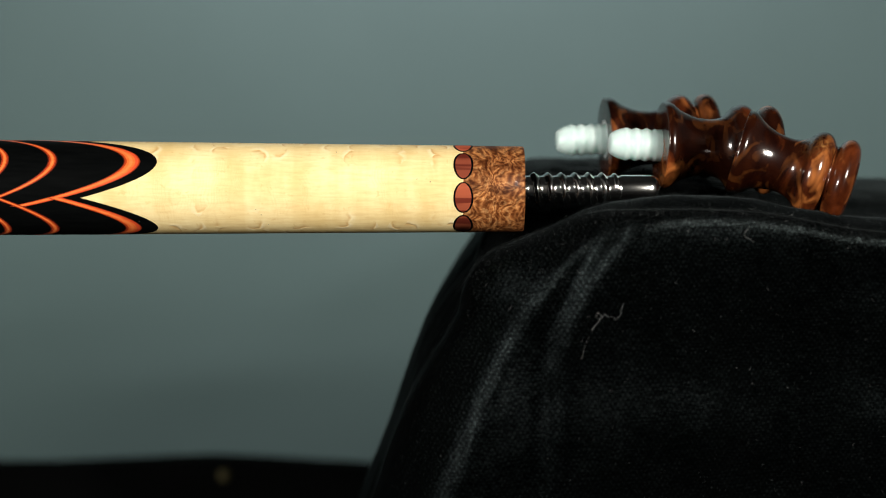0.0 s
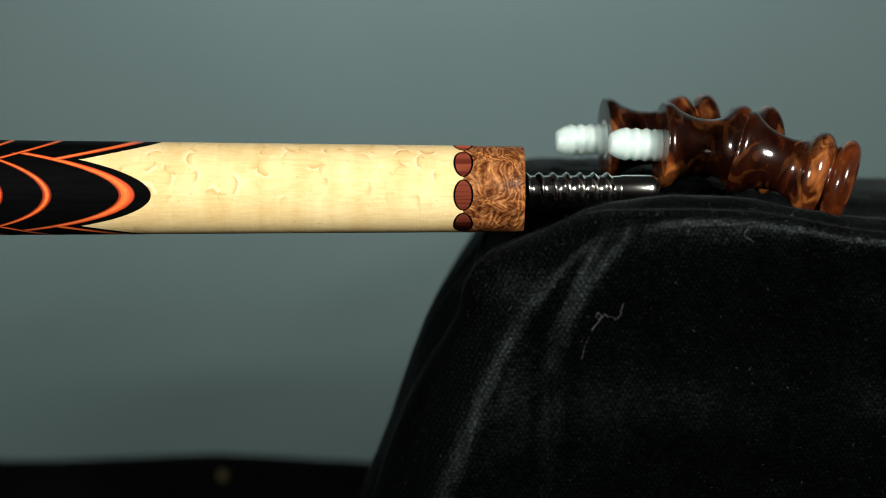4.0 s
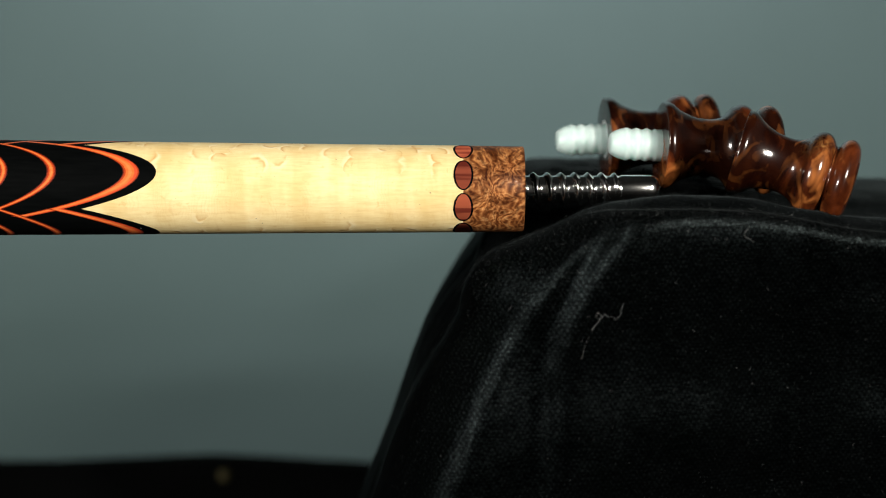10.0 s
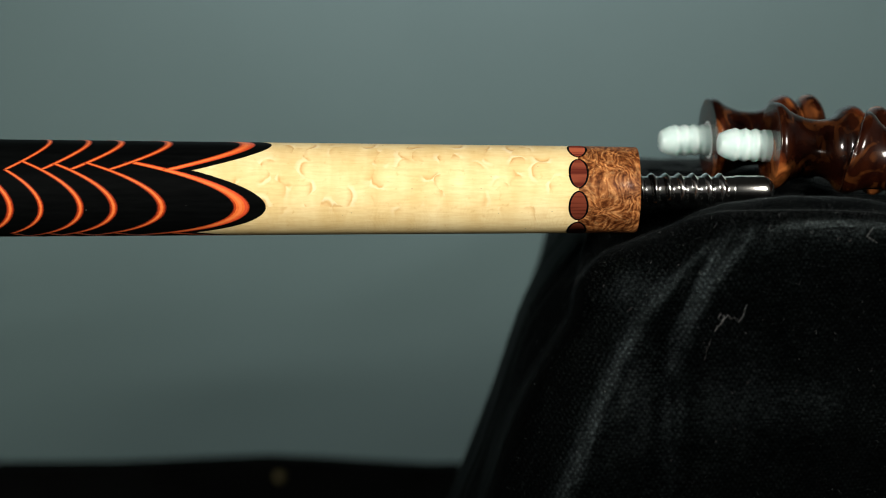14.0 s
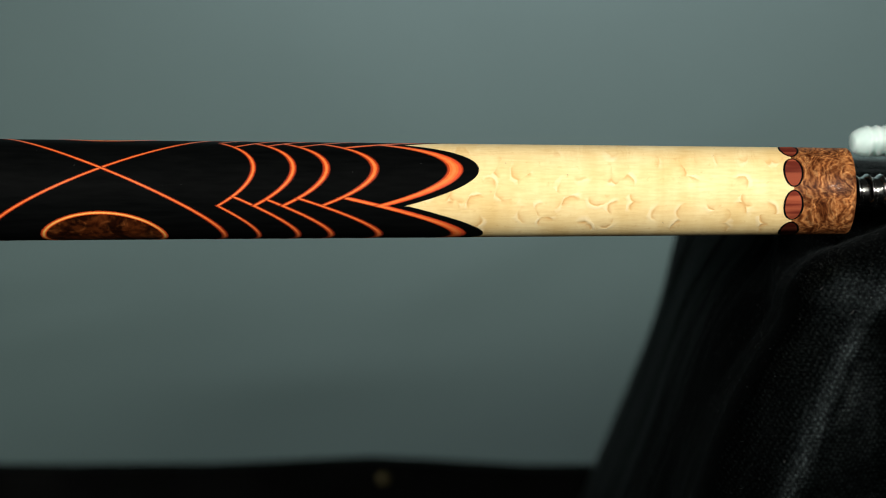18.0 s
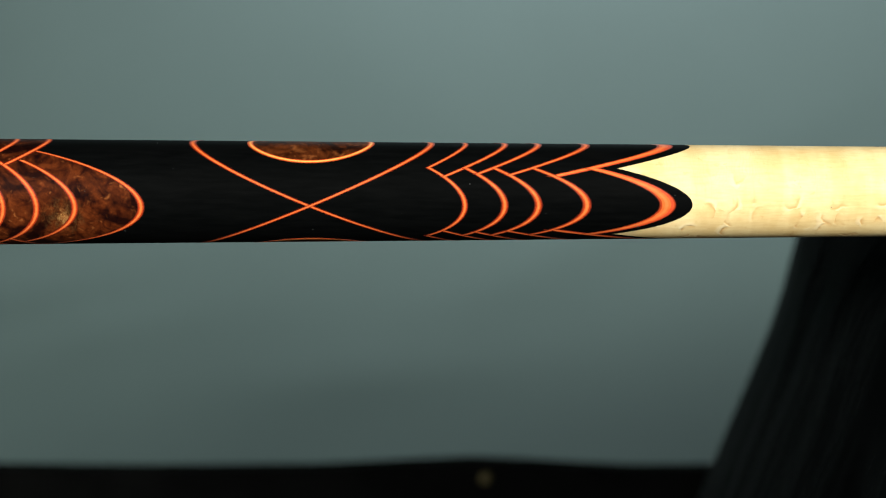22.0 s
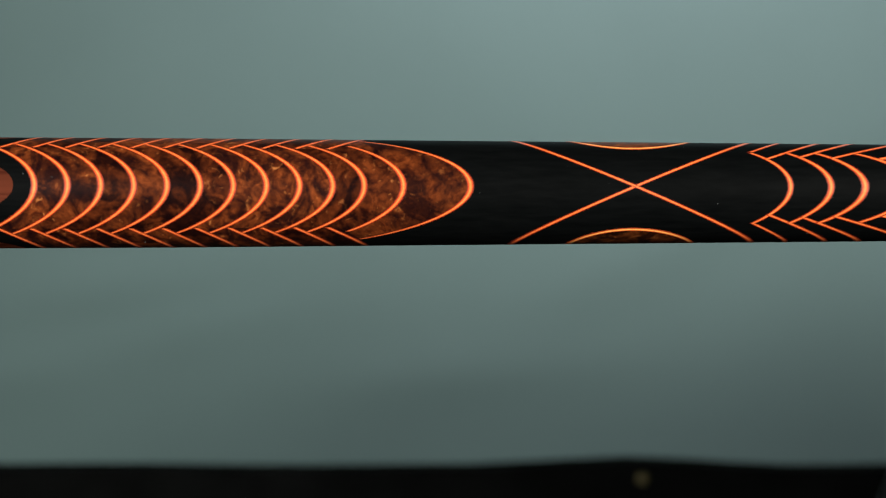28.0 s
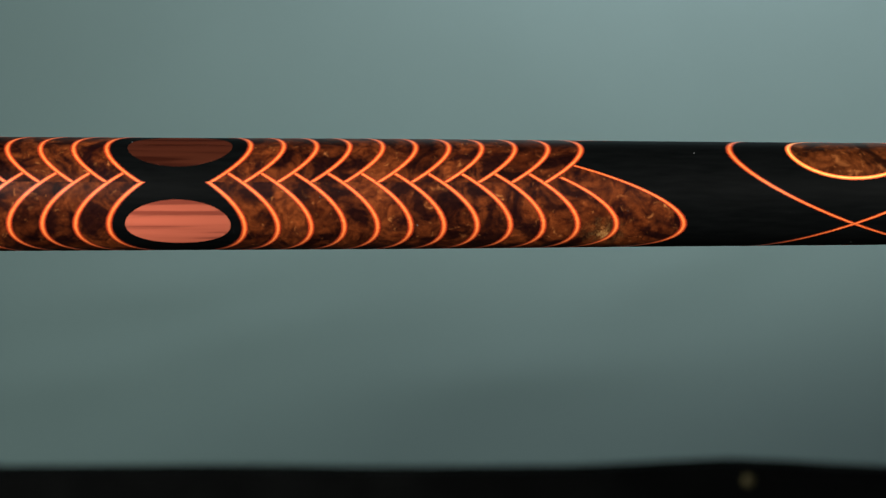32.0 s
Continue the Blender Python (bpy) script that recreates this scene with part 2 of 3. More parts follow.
def velvet_material():
    """Black pile: almost no diffuse light, a dim dashed sheen where it leans to a lamp, over a fine woven ground."""
    k = Mat("black_velvet", rough=0.36, metal=1.0, sheen=0.033)
    k.b.inputs["Sheen Tint"].default_value = (0.72, 0.9, 0.95, 1)
    k.b.inputs["Sheen Roughness"].default_value = 0.4
    k.b.inputs["Specular Tint"].default_value = (0.0, 0.0, 0.0, 1)
    fuzz = k.noise(k.coords((1000, 1000, 1000)), 2.0, 4, 0.75)
    dash = k.noise(k.coords((420, 900, 1900)), 1.3, 3, 0.6)
    blot = k.noise(k.coords((100, 100, 100)), 0.9, 5, 0.65)
    weave = []
    for turn in (0.6, -0.5):
        t = k.node("ShaderNodeTexCoord")
        m = k.node("ShaderNodeMapping")
        m.inputs["Rotation"].default_value = (0, turn, 0)
        k.link(t.outputs["Object"], m.inputs["Vector"])
        w = k.node("ShaderNodeTexWave", Scale=300.0, Distortion=2.4, Detail=2.0)
        w.bands_direction = "X"
        k.link(m.outputs[0], w.inputs["Vector"])
        weave.append(w.outputs["Fac"])
    threads = k.mix(1.0, weave[0], weave[1], "MULTIPLY")
    threads = k.ramp(threads, [(0.1, (0.42, 0.42, 0.42)), (0.8, (1, 1, 1))])
    speck = k.ramp(dash, [(0.43, (0.20, 0.20, 0.20)), (0.68, (1, 1, 1))])
    worn = k.ramp(blot, [(0.36, (0.0120, 0.0158, 0.0162)), (0.68, (0.0300, 0.0385, 0.0400))])
    k.colour(k.mix(1.0, k.mix(1.0, worn, threads, "MULTIPLY"), speck, "MULTIPLY"))
    # the pile hangs a little downwards
    bump = k.node("ShaderNodeBump", Strength=0.26, Distance=0.0004)
    k.link(fuzz, bump.inputs["Height"])
    hang = k.node("ShaderNodeVectorMath")
    hang.operation = "ADD"
    hang.inputs[1].default_value = (0.0, 0.0, -0.2)
    k.link(bump.outputs[0], hang.inputs[0])
    unit = k.node("ShaderNodeVectorMath")
    unit.operation = "NORMALIZE"
    k.link(hang.outputs[0], unit.inputs[0])
    k.link(unit.outputs[0], k.b.inputs["Normal"])
    return k.m


def pile_material():
    k = Mat("velvet_pile", rough=0.6, spec=0.1)
    g = k.node("ShaderNodeNewGeometry")
    k.colour(k.ramp(g.outputs["Random Per Island"], [(0.0, (0.0015, 0.0018, 0.0019)), (0.75, (0.011, 0.0135, 0.0143)), (1.0, (0.036, 0.042, 0.044))]))
    return k.m


def backdrop_material():
    k = Mat("grey_backdrop_cloth", rough=0.9, spec=0.1)
    g = k.noise(k.coords((1, 1, 1)), 3.5, 3, 0.5)
    f = k.noise(k.coords((1, 1, 1)), 420, 3, 0.6)
    c = k.ramp(g, [(0.3, (0.117, 0.182, 0.181)), (0.7, (0.129, 0.200, 0.199))])
    f = k.ramp(f, [(0.3, (0.94, 0.94, 0.94)), (0.7, (1, 1, 1))])
    k.colour(k.mix(1.0, c, f, "MULTIPLY"))
    return k.m


def plain_material(name, a, b, scale=30.0, rough=0.8, metal=0.0, spec=0.2):
    k = Mat(name, rough=rough, metal=metal, spec=spec)
    g = k.noise(k.coords((1, 1, 1)), scale, 5, 0.6)
    k.colour(k.ramp(g, [(0.3, a), (0.7, b)]))
    return k.m


EBONY = ebony_material()
MAPLE = maple_material()
COLLAR = grained_burl_material()
BURL = burl_material("inlaid_burl", (0.0050, 0.0015, 0.0024), (0.040, 0.0078, 0.0028), (0.182, 0.043, 0.0106), (0.47, 0.170, 0.050), 1.0, 3.0, 0.02, 0.05, 1.2, (0.63, 0.80), 5.0, 0.6, (0.42, 0.60),
                     knot=(-0.225, -0.0129, -0.0027))
EYE_BURL = burl_material("eye_burl", (0.009, 0.0028, 0.0018), (0.040, 0.0092, 0.0026), (0.175, 0.048, 0.0115), (0.36, 0.125, 0.034), 0.55, 3.0, 0.02, 0.05, 2.0, (0.56, 0.74), gap=(0.42, 0.54))
CAP_BURL = burl_material("cap_burl", (0.0040, 0.0008, 0.0005), (0.040, 0.0072, 0.0022), (0.215, 0.052, 0.0130), (0.68, 0.245, 0.066), 0.36, 5.0, 1.0, 0.06, 0.8, (0.50, 0.78), 4.0, 0.35, (0.45, 0.60), (150, 90, 90), (0.0195, -0.0068, 0.0078), 1.0, 0.3)
CAP_BURL.node_tree.nodes["Principled BSDF"].inputs["Coat Roughness"].default_value = 0.125
PINK = striped_material("pink_ivory", (0.155, 0.038, 0.022), (0.280, 0.076, 0.041), 4.0, -0.70)
DOT = striped_material("redheart", (0.19, 0.036, 0.022), (0.43, 0.110, 0.056), 4.0, 0.25, 0.35)
ORANGE = dyed_material("orange_veneer", (0.70, 0.118, 0.022), (0.84, 0.175, 0.038))
RED = dyed_material("red_veneer", (0.34, 0.034, 0.006), (0.45, 0.052, 0.010))
DEEP_RED = dyed_material("deep_red_veneer", (0.085, 0.007, 0.003), (0.14, 0.012, 0.004))
YELLOW = dyed_material("yellow_veneer", (0.92, 0.40, 0.08), (0.96, 0.52, 0.14))
AMBER = dyed_material("amber_veneer", (0.80, 0.172, 0.042), (0.88, 0.225, 0.060))
CORAL = dyed_material("coral_veneer", (0.58, 0.060, 0.020), (0.68, 0.085, 0.028))
STEEL = steel_material()
NYLON = nylon_material()
VELVET = velvet_material()
PILE = pile_material()
BACKDROP = backdrop_material()
BLACKOUT = plain_material("black_cloth", (0.0006, 0.0008, 0.0008), (0.0022, 0.0026, 0.0026), spec=0.03)
BRASS = plain_material("dull_brass", (0.045, 0.039, 0.017), (0.075, 0.064, 0.028), 200, 0.6, 0.3)
CEILING_PAINT = plain_material("black_ceiling_paint", (0.03, 0.031, 0.032), (0.045, 0.046, 0.047), 4)
DARK_PAINT = plain_material("dark_wall_paint", (0.34, 0.35, 0.36), (0.40, 0.41, 0.42), 4)
CARPET = plain_material("dark_carpet", (0.02, 0.02, 0.022), (0.035, 0.035, 0.036), 90)
TABLE_WOOD = plain_material("black_table", (0.01, 0.01, 0.01), (0.02, 0.02, 0.02), 12)
LINT = plain_material("pale_lint", (0.07, 0.077, 0.077), (0.15, 0.16, 0.16), 300)

# ---- mesh helpers ----


def mesh_of(name, verts, faces, mats, slots=None, smooth=True):
    me = bpy.data.meshes.new(name)
    me.from_pydata(verts, [], faces)
    for m in mats:
        me.materials.append(m)
    if slots is not None:
        me.polygons.foreach_set("material_index", slots)
    me.polygons.foreach_set("use_smooth", [smooth] * len(me.polygons))
    me.update()
    return me


def crease(me, edge):
    """Mark a closed loop of vertices as a sharp edge."""
    pairs = {tuple(sorted((edge[i], edge[(i + 1) % len(edge)]))) for i in range(len(edge))}
    for e in me.edges:
        if tuple(sorted(e.vertices)) in pairs:
            e.use_edge_sharp = True
    me.update()
    return me


def child(name, me, parent, label=""):
    ob = new(name, me)
    ob.parent = parent
    if label:
        ob["label"] = label
    return ob


def grid_faces(nu, nv, closed_v=False):
    out = []
    for i in range(nu - 1):
        for j in range(nv if closed_v else nv - 1):
            k = (j + 1) % nv
            out.append((i * nv + j, i * nv + k, (i + 1) * nv + k, (i + 1) * nv + j))
    return out


def lathe(name, profile, mats, n=64, slots=None):
    """Turned solid about x: (x, r) rows in mm."""
    verts = []
    for x, r in profile:
        for j in range(n):
            a = 2 * math.pi * j / n
            verts.append((x * MM, -r * MM * math.cos(a), -r * MM * math.sin(a)))
    faces = [tuple(reversed(f)) for f in grid_faces(len(profile), n, True)]
    per = []
    for i in range(len(profile) - 1):
        per += [slots[i] if slots else 0] * n
    me = mesh_of(name, verts, faces, mats, per)
    return me


def box(name, x0, y0, z0, x1, y1, z1, mat, bevel=0.0):
    bm = bmesh.new()
    bmesh.ops.create_cube(bm, size=1)
    for v in bm.verts:
        v.co = (x0 + (v.co.x + 0.5) * (x1 - x0), y0 + (v.co.y + 0.5) * (y1 - y0), z0 + (v.co.z + 0.5) * (z1 - z0))
    if bevel:
        bmesh.ops.bevel(bm, geom=bm.edges[:], offset=bevel, segments=2, affect="EDGES")
    me = bpy.data.meshes.new(name)
    bm.to_mesh(me)
    bm.free()
    me.materials.append(mat)
    return me


# ---- room ----
TABLE_Z = -0.232
FLOOR_Z = -0.98


def room():
    for name, b, mat in (("floor", (-2.0, -2.2, FLOOR_Z - 0.1, 2.0, 1.3, FLOOR_Z), CARPET),
                         ("ceiling", (-2.0, -2.2, 1.5, 2.0, 1.3, 1.6), CEILING_PAINT),
                         ("wall_north", (-2.0, 1.3, FLOOR_Z, 2.0, 1.4, 1.5), DARK_PAINT),
                         ("wall_south", (-2.0, -2.3, FLOOR_Z, 2.0, -2.2, 1.5), DARK_PAINT),
                         ("wall_west", (-2.1, -2.2, FLOOR_Z, -2.0, 1.3, 1.5), DARK_PAINT),
                         ("wall_east", (2.0, -2.2, FLOOR_Z, 2.1, 1.3, 1.5), DARK_PAINT)):
        tagged(new(name, box(name, *b, mat)), kind="structure")


room()


def backdrop():
    """Hanging grey cloth with faint soft waves."""
    nx, nz = 150, 130
    verts = []
    creases = ((-0.50, -0.155, 0.11, 0.16, 0.012, 0.005), (-0.42, -0.190, 0.08, 0.20, 0.014, 0.004), (-0.20, -0.235, 0.14, 0.08, 0.02, 0.004), (-0.62, -0.24, 0.12, 0.12, 0.02, 0.005),
               (0.02, -0.10, 0.16, 0.5, 0.03, 0.004))
    for i in range(nx):
        x = -1.5 + 3.0 * i / (nx - 1)
        for j in range(nz):
            z = FLOOR_Z + 0.02 + 2.3 * j / (nz - 1)
            y = 1.0 + 0.006 * math.sin(5 * x + 1.1) + 0.01 * noise.noise((x * 2.2, 3.1, z * 2.6))
            for cx, cz, half, slope, wide, amp in creases:
                d = z - cz - slope * (x - cx)
                y -= amp * math.exp(-((x - cx) / half) ** 2 - (d / wide) ** 2)
            verts.append((x, y, z))
    faces = grid_faces(nx, nz)
    off = len(verts)
    verts += [(x, y + 0.004, z) for x, y, z in verts]
    faces += [tuple(reversed([k + off for k in f])) for f in faces]
    ob = new("backdrop", mesh_of("backdrop", verts, faces, [BACKDROP]))
    tagged(ob, "plain grey cloth backdrop hanging behind the table", "backdrop", kind="structure")


backdrop()


def table():
    ob = new("table")
    ob.location = (-0.1, 0.05, FLOOR_Z)
    child("tabletop", box("tabletop", -0.85, -0.30, TABLE_Z - FLOOR_Z - 0.03, 0.85, 0.50, TABLE_Z - FLOOR_Z, TABLE_WOOD, 0.004), ob)
    leg = box("leg", -0.025, -0.025, 0, 0.025, 0.025, TABLE_Z - FLOOR_Z - 0.03, TABLE_WOOD, 0.003)
    for x in (-0.78, 0.78):
        for y in (-0.24, 0.44):
            child("leg", leg, ob).location = (x, y, 0)
    tagged(ob, "black table carrying the stand and the rear board", "table")


table()

LEDGE_Y = 0.398


def ledge():
    """Black covered board whose upper edge rises to a low peak beside a brass tack."""
    cx = -0.1108
    n = 60
    verts = []
    for i in range(n):
        x = -0.85 + 1.6 * i / (n - 1)
        d = x - cx
        z = -0.1645 - 0.0042 * min(1.0, abs(d) / 0.08) + 0.0012 * noise.noise((x * 9, 0, 0))
        h = z - TABLE_Z
        for y, q in ((-0.009, 0), (-0.009, h - 0.004), (-0.006, h), (0.006, h), (0.009, h - 0.004), (0.009, 0)):
            verts.append((x, y, q))
    faces = [tuple(reversed(f)) for f in grid_faces(n, 6, True)]
    faces += [tuple(range(6)), tuple(reversed(range((n - 1) * 6, n * 6)))]
    ob = new("rear_board", mesh_of("rear_board", verts, faces, [BLACKOUT], smooth=False))
    ob.location = (0, LEDGE_Y, TABLE_Z)
    tagged(ob, "low black cloth-covered board along the back of the table", "board")
    tack = lathe("tack", [(0.0, 3.4), (0.9, 3.1), (1.7, 2.2), (2.2, 1.0), (2.3, 0.0)], [BRASS], 20)
    tk = new("tack", tack)
    tk.matrix_world = pose(cx, LEDGE_Y - 0.009, -0.1728, 0, 0, -90)
    tk.parent = ob
    tk.matrix_parent_inverse = Matrix.Translation((0, -LEDGE_Y, -TABLE_Z))
    tk["label"] = "dull brass tack head"


ledge()

# ---- velvet stand ----


def top_height(x, y):
    """Height (mm) of the velvet's upper side over the plan (mm)."""
    ridge = 5.0 * math.exp(-((y + 13) / 12.0) ** 2)
    z = -5.2 + ridge
    z += 7.5 / (1 + math.exp(-(y - 40) / 9.0))
    z -= 13.0 / (1 + math.exp((x - 30) / 7.0)) * (1 if y < 12 else math.exp(-((y - 12) / 18.0) ** 2))
    z -= 6.5 / (1 + math.exp(-(x - 88) / 8.0))
    z -= 0.09 * max(0, y - 120)
    return z


FOLD_LINES = (((-90, -10), (-67, 0), (-44.5, 10.3), (-28, 19.5), (-16.3, 27.5), (-8, 34)),
              ((-90, 17), (-69, 22), (-50, 24.5), (-42, 24.5), (-31, 27.3), (-19, 32.6), (-9.3, 39.7)),
              ((-90, 52), (-60, 60), (-35, 66), (-14, 70)), ((-90, 84), (-60, 90), (-35, 94), (-14, 96)))


def front_folds(x, z):
    """Long folds that sweep down over the front (mm): two rising flanks with a dip between them, a long fall behind, and two faint swells."""
    c = []
    for line in FOLD_LINES:
        zs, xs = [q[0] for q in line], [q[1] for q in line]
        c.append(float(np.interp(z, zs, xs)) + (0.45 * (z - zs[0]) if z < zs[0] else 0.0))

    def step(at, wide):
        return 0.5 * (1 + math.erf((x - at) / wide))

    sway = 1.0 + 0.2 * noise.noise((z / 25, 4.0, 1.0))
    low = max(0.0, min(1.0, (-z - 30) / 45))
    d = (6.6 + 3.0 * low) * sway * step(c[0] - 1.2, 6.4 + 4.0 * low) - (2.8 + 2.6 * low) * step(0.45 * c[0] + 0.55 * c[1], 2.4 + 1.2 * low) + (4.8 + 1.2 * low) * sway * step(c[1] + 0.5, 3.1 + 0.6 * low) - (6.0 + 4.0 * low) * step(c[1] + 32, 24.0)
    d += 0.8 * math.exp(-((x - c[2]) / 7.0) ** 2) + 0.9 * math.exp(-((x - c[3]) / 9.0) ** 2)
    back = 0.0 if z < -14 else 0.55 * (1 - math.exp(-((z + 14) / 9.0) ** 2))
    return d * (1 - back * (1 - 0.9 * step(40.0, 8.0)))


def velvet_stand():
    """A block under draped velvet: rounded shoulders, sloping skirts and long soft folds."""
    bottom = TABLE_Z / MM
    n_side, n_top = 96, 40
    corners = []
    x0, x1, y0, y1, r = 1.7, 330.0, -26.0, 300.0, 22.0
    for cx, cy, a0 in ((x0 + r, y0 + r, 180), (x1 - r, y0 + r, 270), (x1 - r, y1 - r, 0), (x0 + r, y1 - r, 90)):
        for k in range(12):
            a = radians(a0 + 90 * k / 11)
            corners.append((cx + r * math.cos(a), cy + r * math.sin(a), math.cos(a), math.sin(a)))
    ring = []
    m = len(corners)
    for i in range(m):
        a, b = corners[i], corners[(i + 1) % m]
        gap = math.hypot(b[0] - a[0], b[1] - a[1])
        steps = max(1, int(gap / (1.8 if b[1] < 40 else 5.0)))
        for k in range(steps):
            t = k / steps
            ring.append(tuple(a[q] * (1 - t) + b[q] * t for q in range(4)))
    n = len(ring)
    verts = []
    length = [0.0]
    for i in range(1, n):
        length.append(length[-1] + math.hypot(ring[i][0] - ring[i - 1][0], ring[i][1] - ring[i - 1][1]))
    for j in range(n_side):
        v = (j / (n_side - 1)) ** 0.8
        for i, (x, y, nx, ny) in enumerate(ring):
            back = max(0.0, min(1.0, y / 376))
            x += 46.0 * back ** 1.6 * max(0.0, (x1 - x) / (x1 - x0))
            fillet = 17.0 - 13.0 * max(0.0, -ny) ** 3 / (1 + math.exp(-(x - 36) / 6.0))
            top = top_height(x - nx * fillet, y - ny * fillet)
            if v < 0.75:
                z = bottom + (top - fillet - bottom) * (v / 0.75)
                inset = 0.0
            else:
                a = (v - 0.75) / 0.25 * math.pi / 2
                z = top - fillet + fillet * math.sin(a)
                inset = fillet * (1 - math.cos(a))
            drop = max(0.0, (top - fillet) - z)
            out = drop * (0.385 * max(0, -nx) + 0.05 * abs(ny) + 0.2 * max(0, nx))
            if nx < 0:
                out += 2.0 * -nx * math.sin(min(drop, 60) / 60 * math.pi) * (1 - back)
                # the skirt is drawn in behind the front corner and spreads again at the back
                out += -nx * (float(np.interp(y, (10, 45, 110, 240), (0, -2.6, -2.2, 2.0)))
                              + float(np.interp(y, (10, 45, 110, 240), (-2.5, -6.0, -5.0, 6.0))) * math.exp(-(drop / (14 if y < 190 else 28)) ** 2))
            q = length[i]
            grow = min(1.0, drop / 60 + 0.1) * (1 - 0.8 * back)
            fold = grow * 1.6 * noise.noise((q / 26, z / 80, 7)) + 0.35 * noise.noise((q / 7, z / 11, 3)) * (1 - back)
            if ny < 0:
                fold += front_folds(x + nx * out, z) * ny * ny * (3 + 2 * ny)
            d = out + fold - inset
            verts.append(((x + nx * d) * MM, (y + ny * d) * MM, z * MM))
    base = (n_side - 1) * n
    for j in range(1, n_top):
        f = (1 - j / n_top)
        for i in range(n):
            px, py, pz = verts[base + i]
            x, y = px / MM, py / MM
            cx, cy = 62 + (x - 62) * f, 45 + (y - 45) * f
            z = top_height(cx, cy) + min(1.0, j / 3) * (0.8 * noise.noise((cx / 13, cy / 13, 5)) + 0.35 * noise.noise((cx / 5, cy / 5, 2)) + 0.12 * noise.noise((cx / 1.7, cy / 1.7, 8)))
            verts.append((cx * MM, cy * MM, z * MM))
    rings = n_side + n_top - 1
    faces = grid_faces(rings, n, True)
    last = (rings - 1) * n
    verts.append((62 * MM, 45 * MM, top_height(62, 45) * MM))
    faces += [(last + i, last + (i + 1) % n, len(verts) - 1) for i in range(n)]
    faces.append(tuple(reversed(range(n))))
    off = Vector((0.16, 0.18, TABLE_Z))
    verts = [(x - off.x, y - off.y, z - off.z) for x, y, z in verts]
    ob = new("velvet_stand")
    ob.location = off
    me = mesh_of("velvet_drape", verts, faces, [VELVET])
    drape = child("velvet_drape", me, ob, "black velvet cloth in soft folds")
    rng = random.Random(11)
    seeds = [v for v in me.vertices if -0.19 < v.co.x < -0.02 and v.co.y + off.y < 0.055 and v.co.z + off.z > -0.085 and (v.normal.y < -0.35 or v.normal.z > 0.4)]
    hv, hf = [], []
    crown = [v for v in seeds if v.co.z + off.z > -0.030]
    for k in range(46000):
        v = rng.choice(crown if k % 5 < 2 else seeds)
        n_, jit = v.normal, Vector([rng.uniform(-1.1, 1.1) * MM for _ in range(3)])
        root = v.co + jit - n_ * jit.dot(n_)
        way = (n_ + Vector([rng.uniform(-0.9, 0.9) for _ in range(3)]) + Vector((-0.2, 0, -0.2))).normalized()
        tip_ = root + way * rng.uniform(0.25, 0.75) * MM
        side = way.cross(Vector((rng.uniform(-1, 1), rng.uniform(-1, 1), 1))).normalized() * 0.028 * MM
        up_ = way.cross(side)
        b_ = len(hv)
        for q in (root, tip_):
            hv += [tuple(q + side), tuple(q - side * 0.5 + up_ * 0.87), tuple(q - side * 0.5 - up_ * 0.87)]
        hf += [(b_, b_ + 1, b_ + 4, b_ + 3), (b_ + 1, b_ + 2, b_ + 5, b_ + 4), (b_ + 2, b_, b_ + 3, b_ + 5), (b_ + 3, b_ + 4, b_ + 5)]
    tagged(child("velvet_pile", mesh_of("velvet_pile", hv, hf, [PILE]), ob, "short raised velvet fibres"), kind="stuff")
    child("inner_block", box("inner_block", -0.10, -0.16, 0.0005, 0.12, 0.09, 0.18, TABLE_WOOD, 0.004), ob, "plain dark block under the cloth")
    tagged(ob, "block draped in black velvet with soft folds", "display stand")
    return [Vector(v) + off for v in verts[:n * n_side]]


DRAPE = velvet_stand()
FRONT = [v for v in DRAPE if v.y < -0.012 and -0.03 < v.x < 0.125 and v.z > -0.085]


def thread_mesh(lines, r):
    """Thin square-section hairs along lists of points."""
    verts, faces = [], []
    for pts in lines:
        base = len(verts)
        for i, p in enumerate(pts):
            a, b = pts[max(0, i - 1)], pts[min(len(pts) - 1, i + 1)]
            side = Vector((b[2] - a[2], 0, a[0] - b[0])).normalized() * r
            for off in (side, Vector((0, -r, 0)), -side, Vector((0, r, 0))):
                verts.append(tuple(Vector(p) + off))
        m = len(pts)
        for i in range(m - 1):
            for j in range(4):
                k = (j + 1) % 4
                faces.append((base + i * 4 + j, base + i * 4 + k, base + i * 4 + 4 + k, base + i * 4 + 4 + j))
        faces += [(base, base + 1, base + 2, base + 3), (base + m * 4 - 1, base + m * 4 - 2, base + m * 4 - 3, base + m * 4 - 4)]
    return verts, faces


def skin(x, z):
    """A point just in front of the velvet's front."""
    near = [q.y for q in FRONT if (q.x - x) ** 2 + (q.z - z) ** 2 < 0.0024 ** 2]
    return Vector((x, min(near) - 0.0010, z))


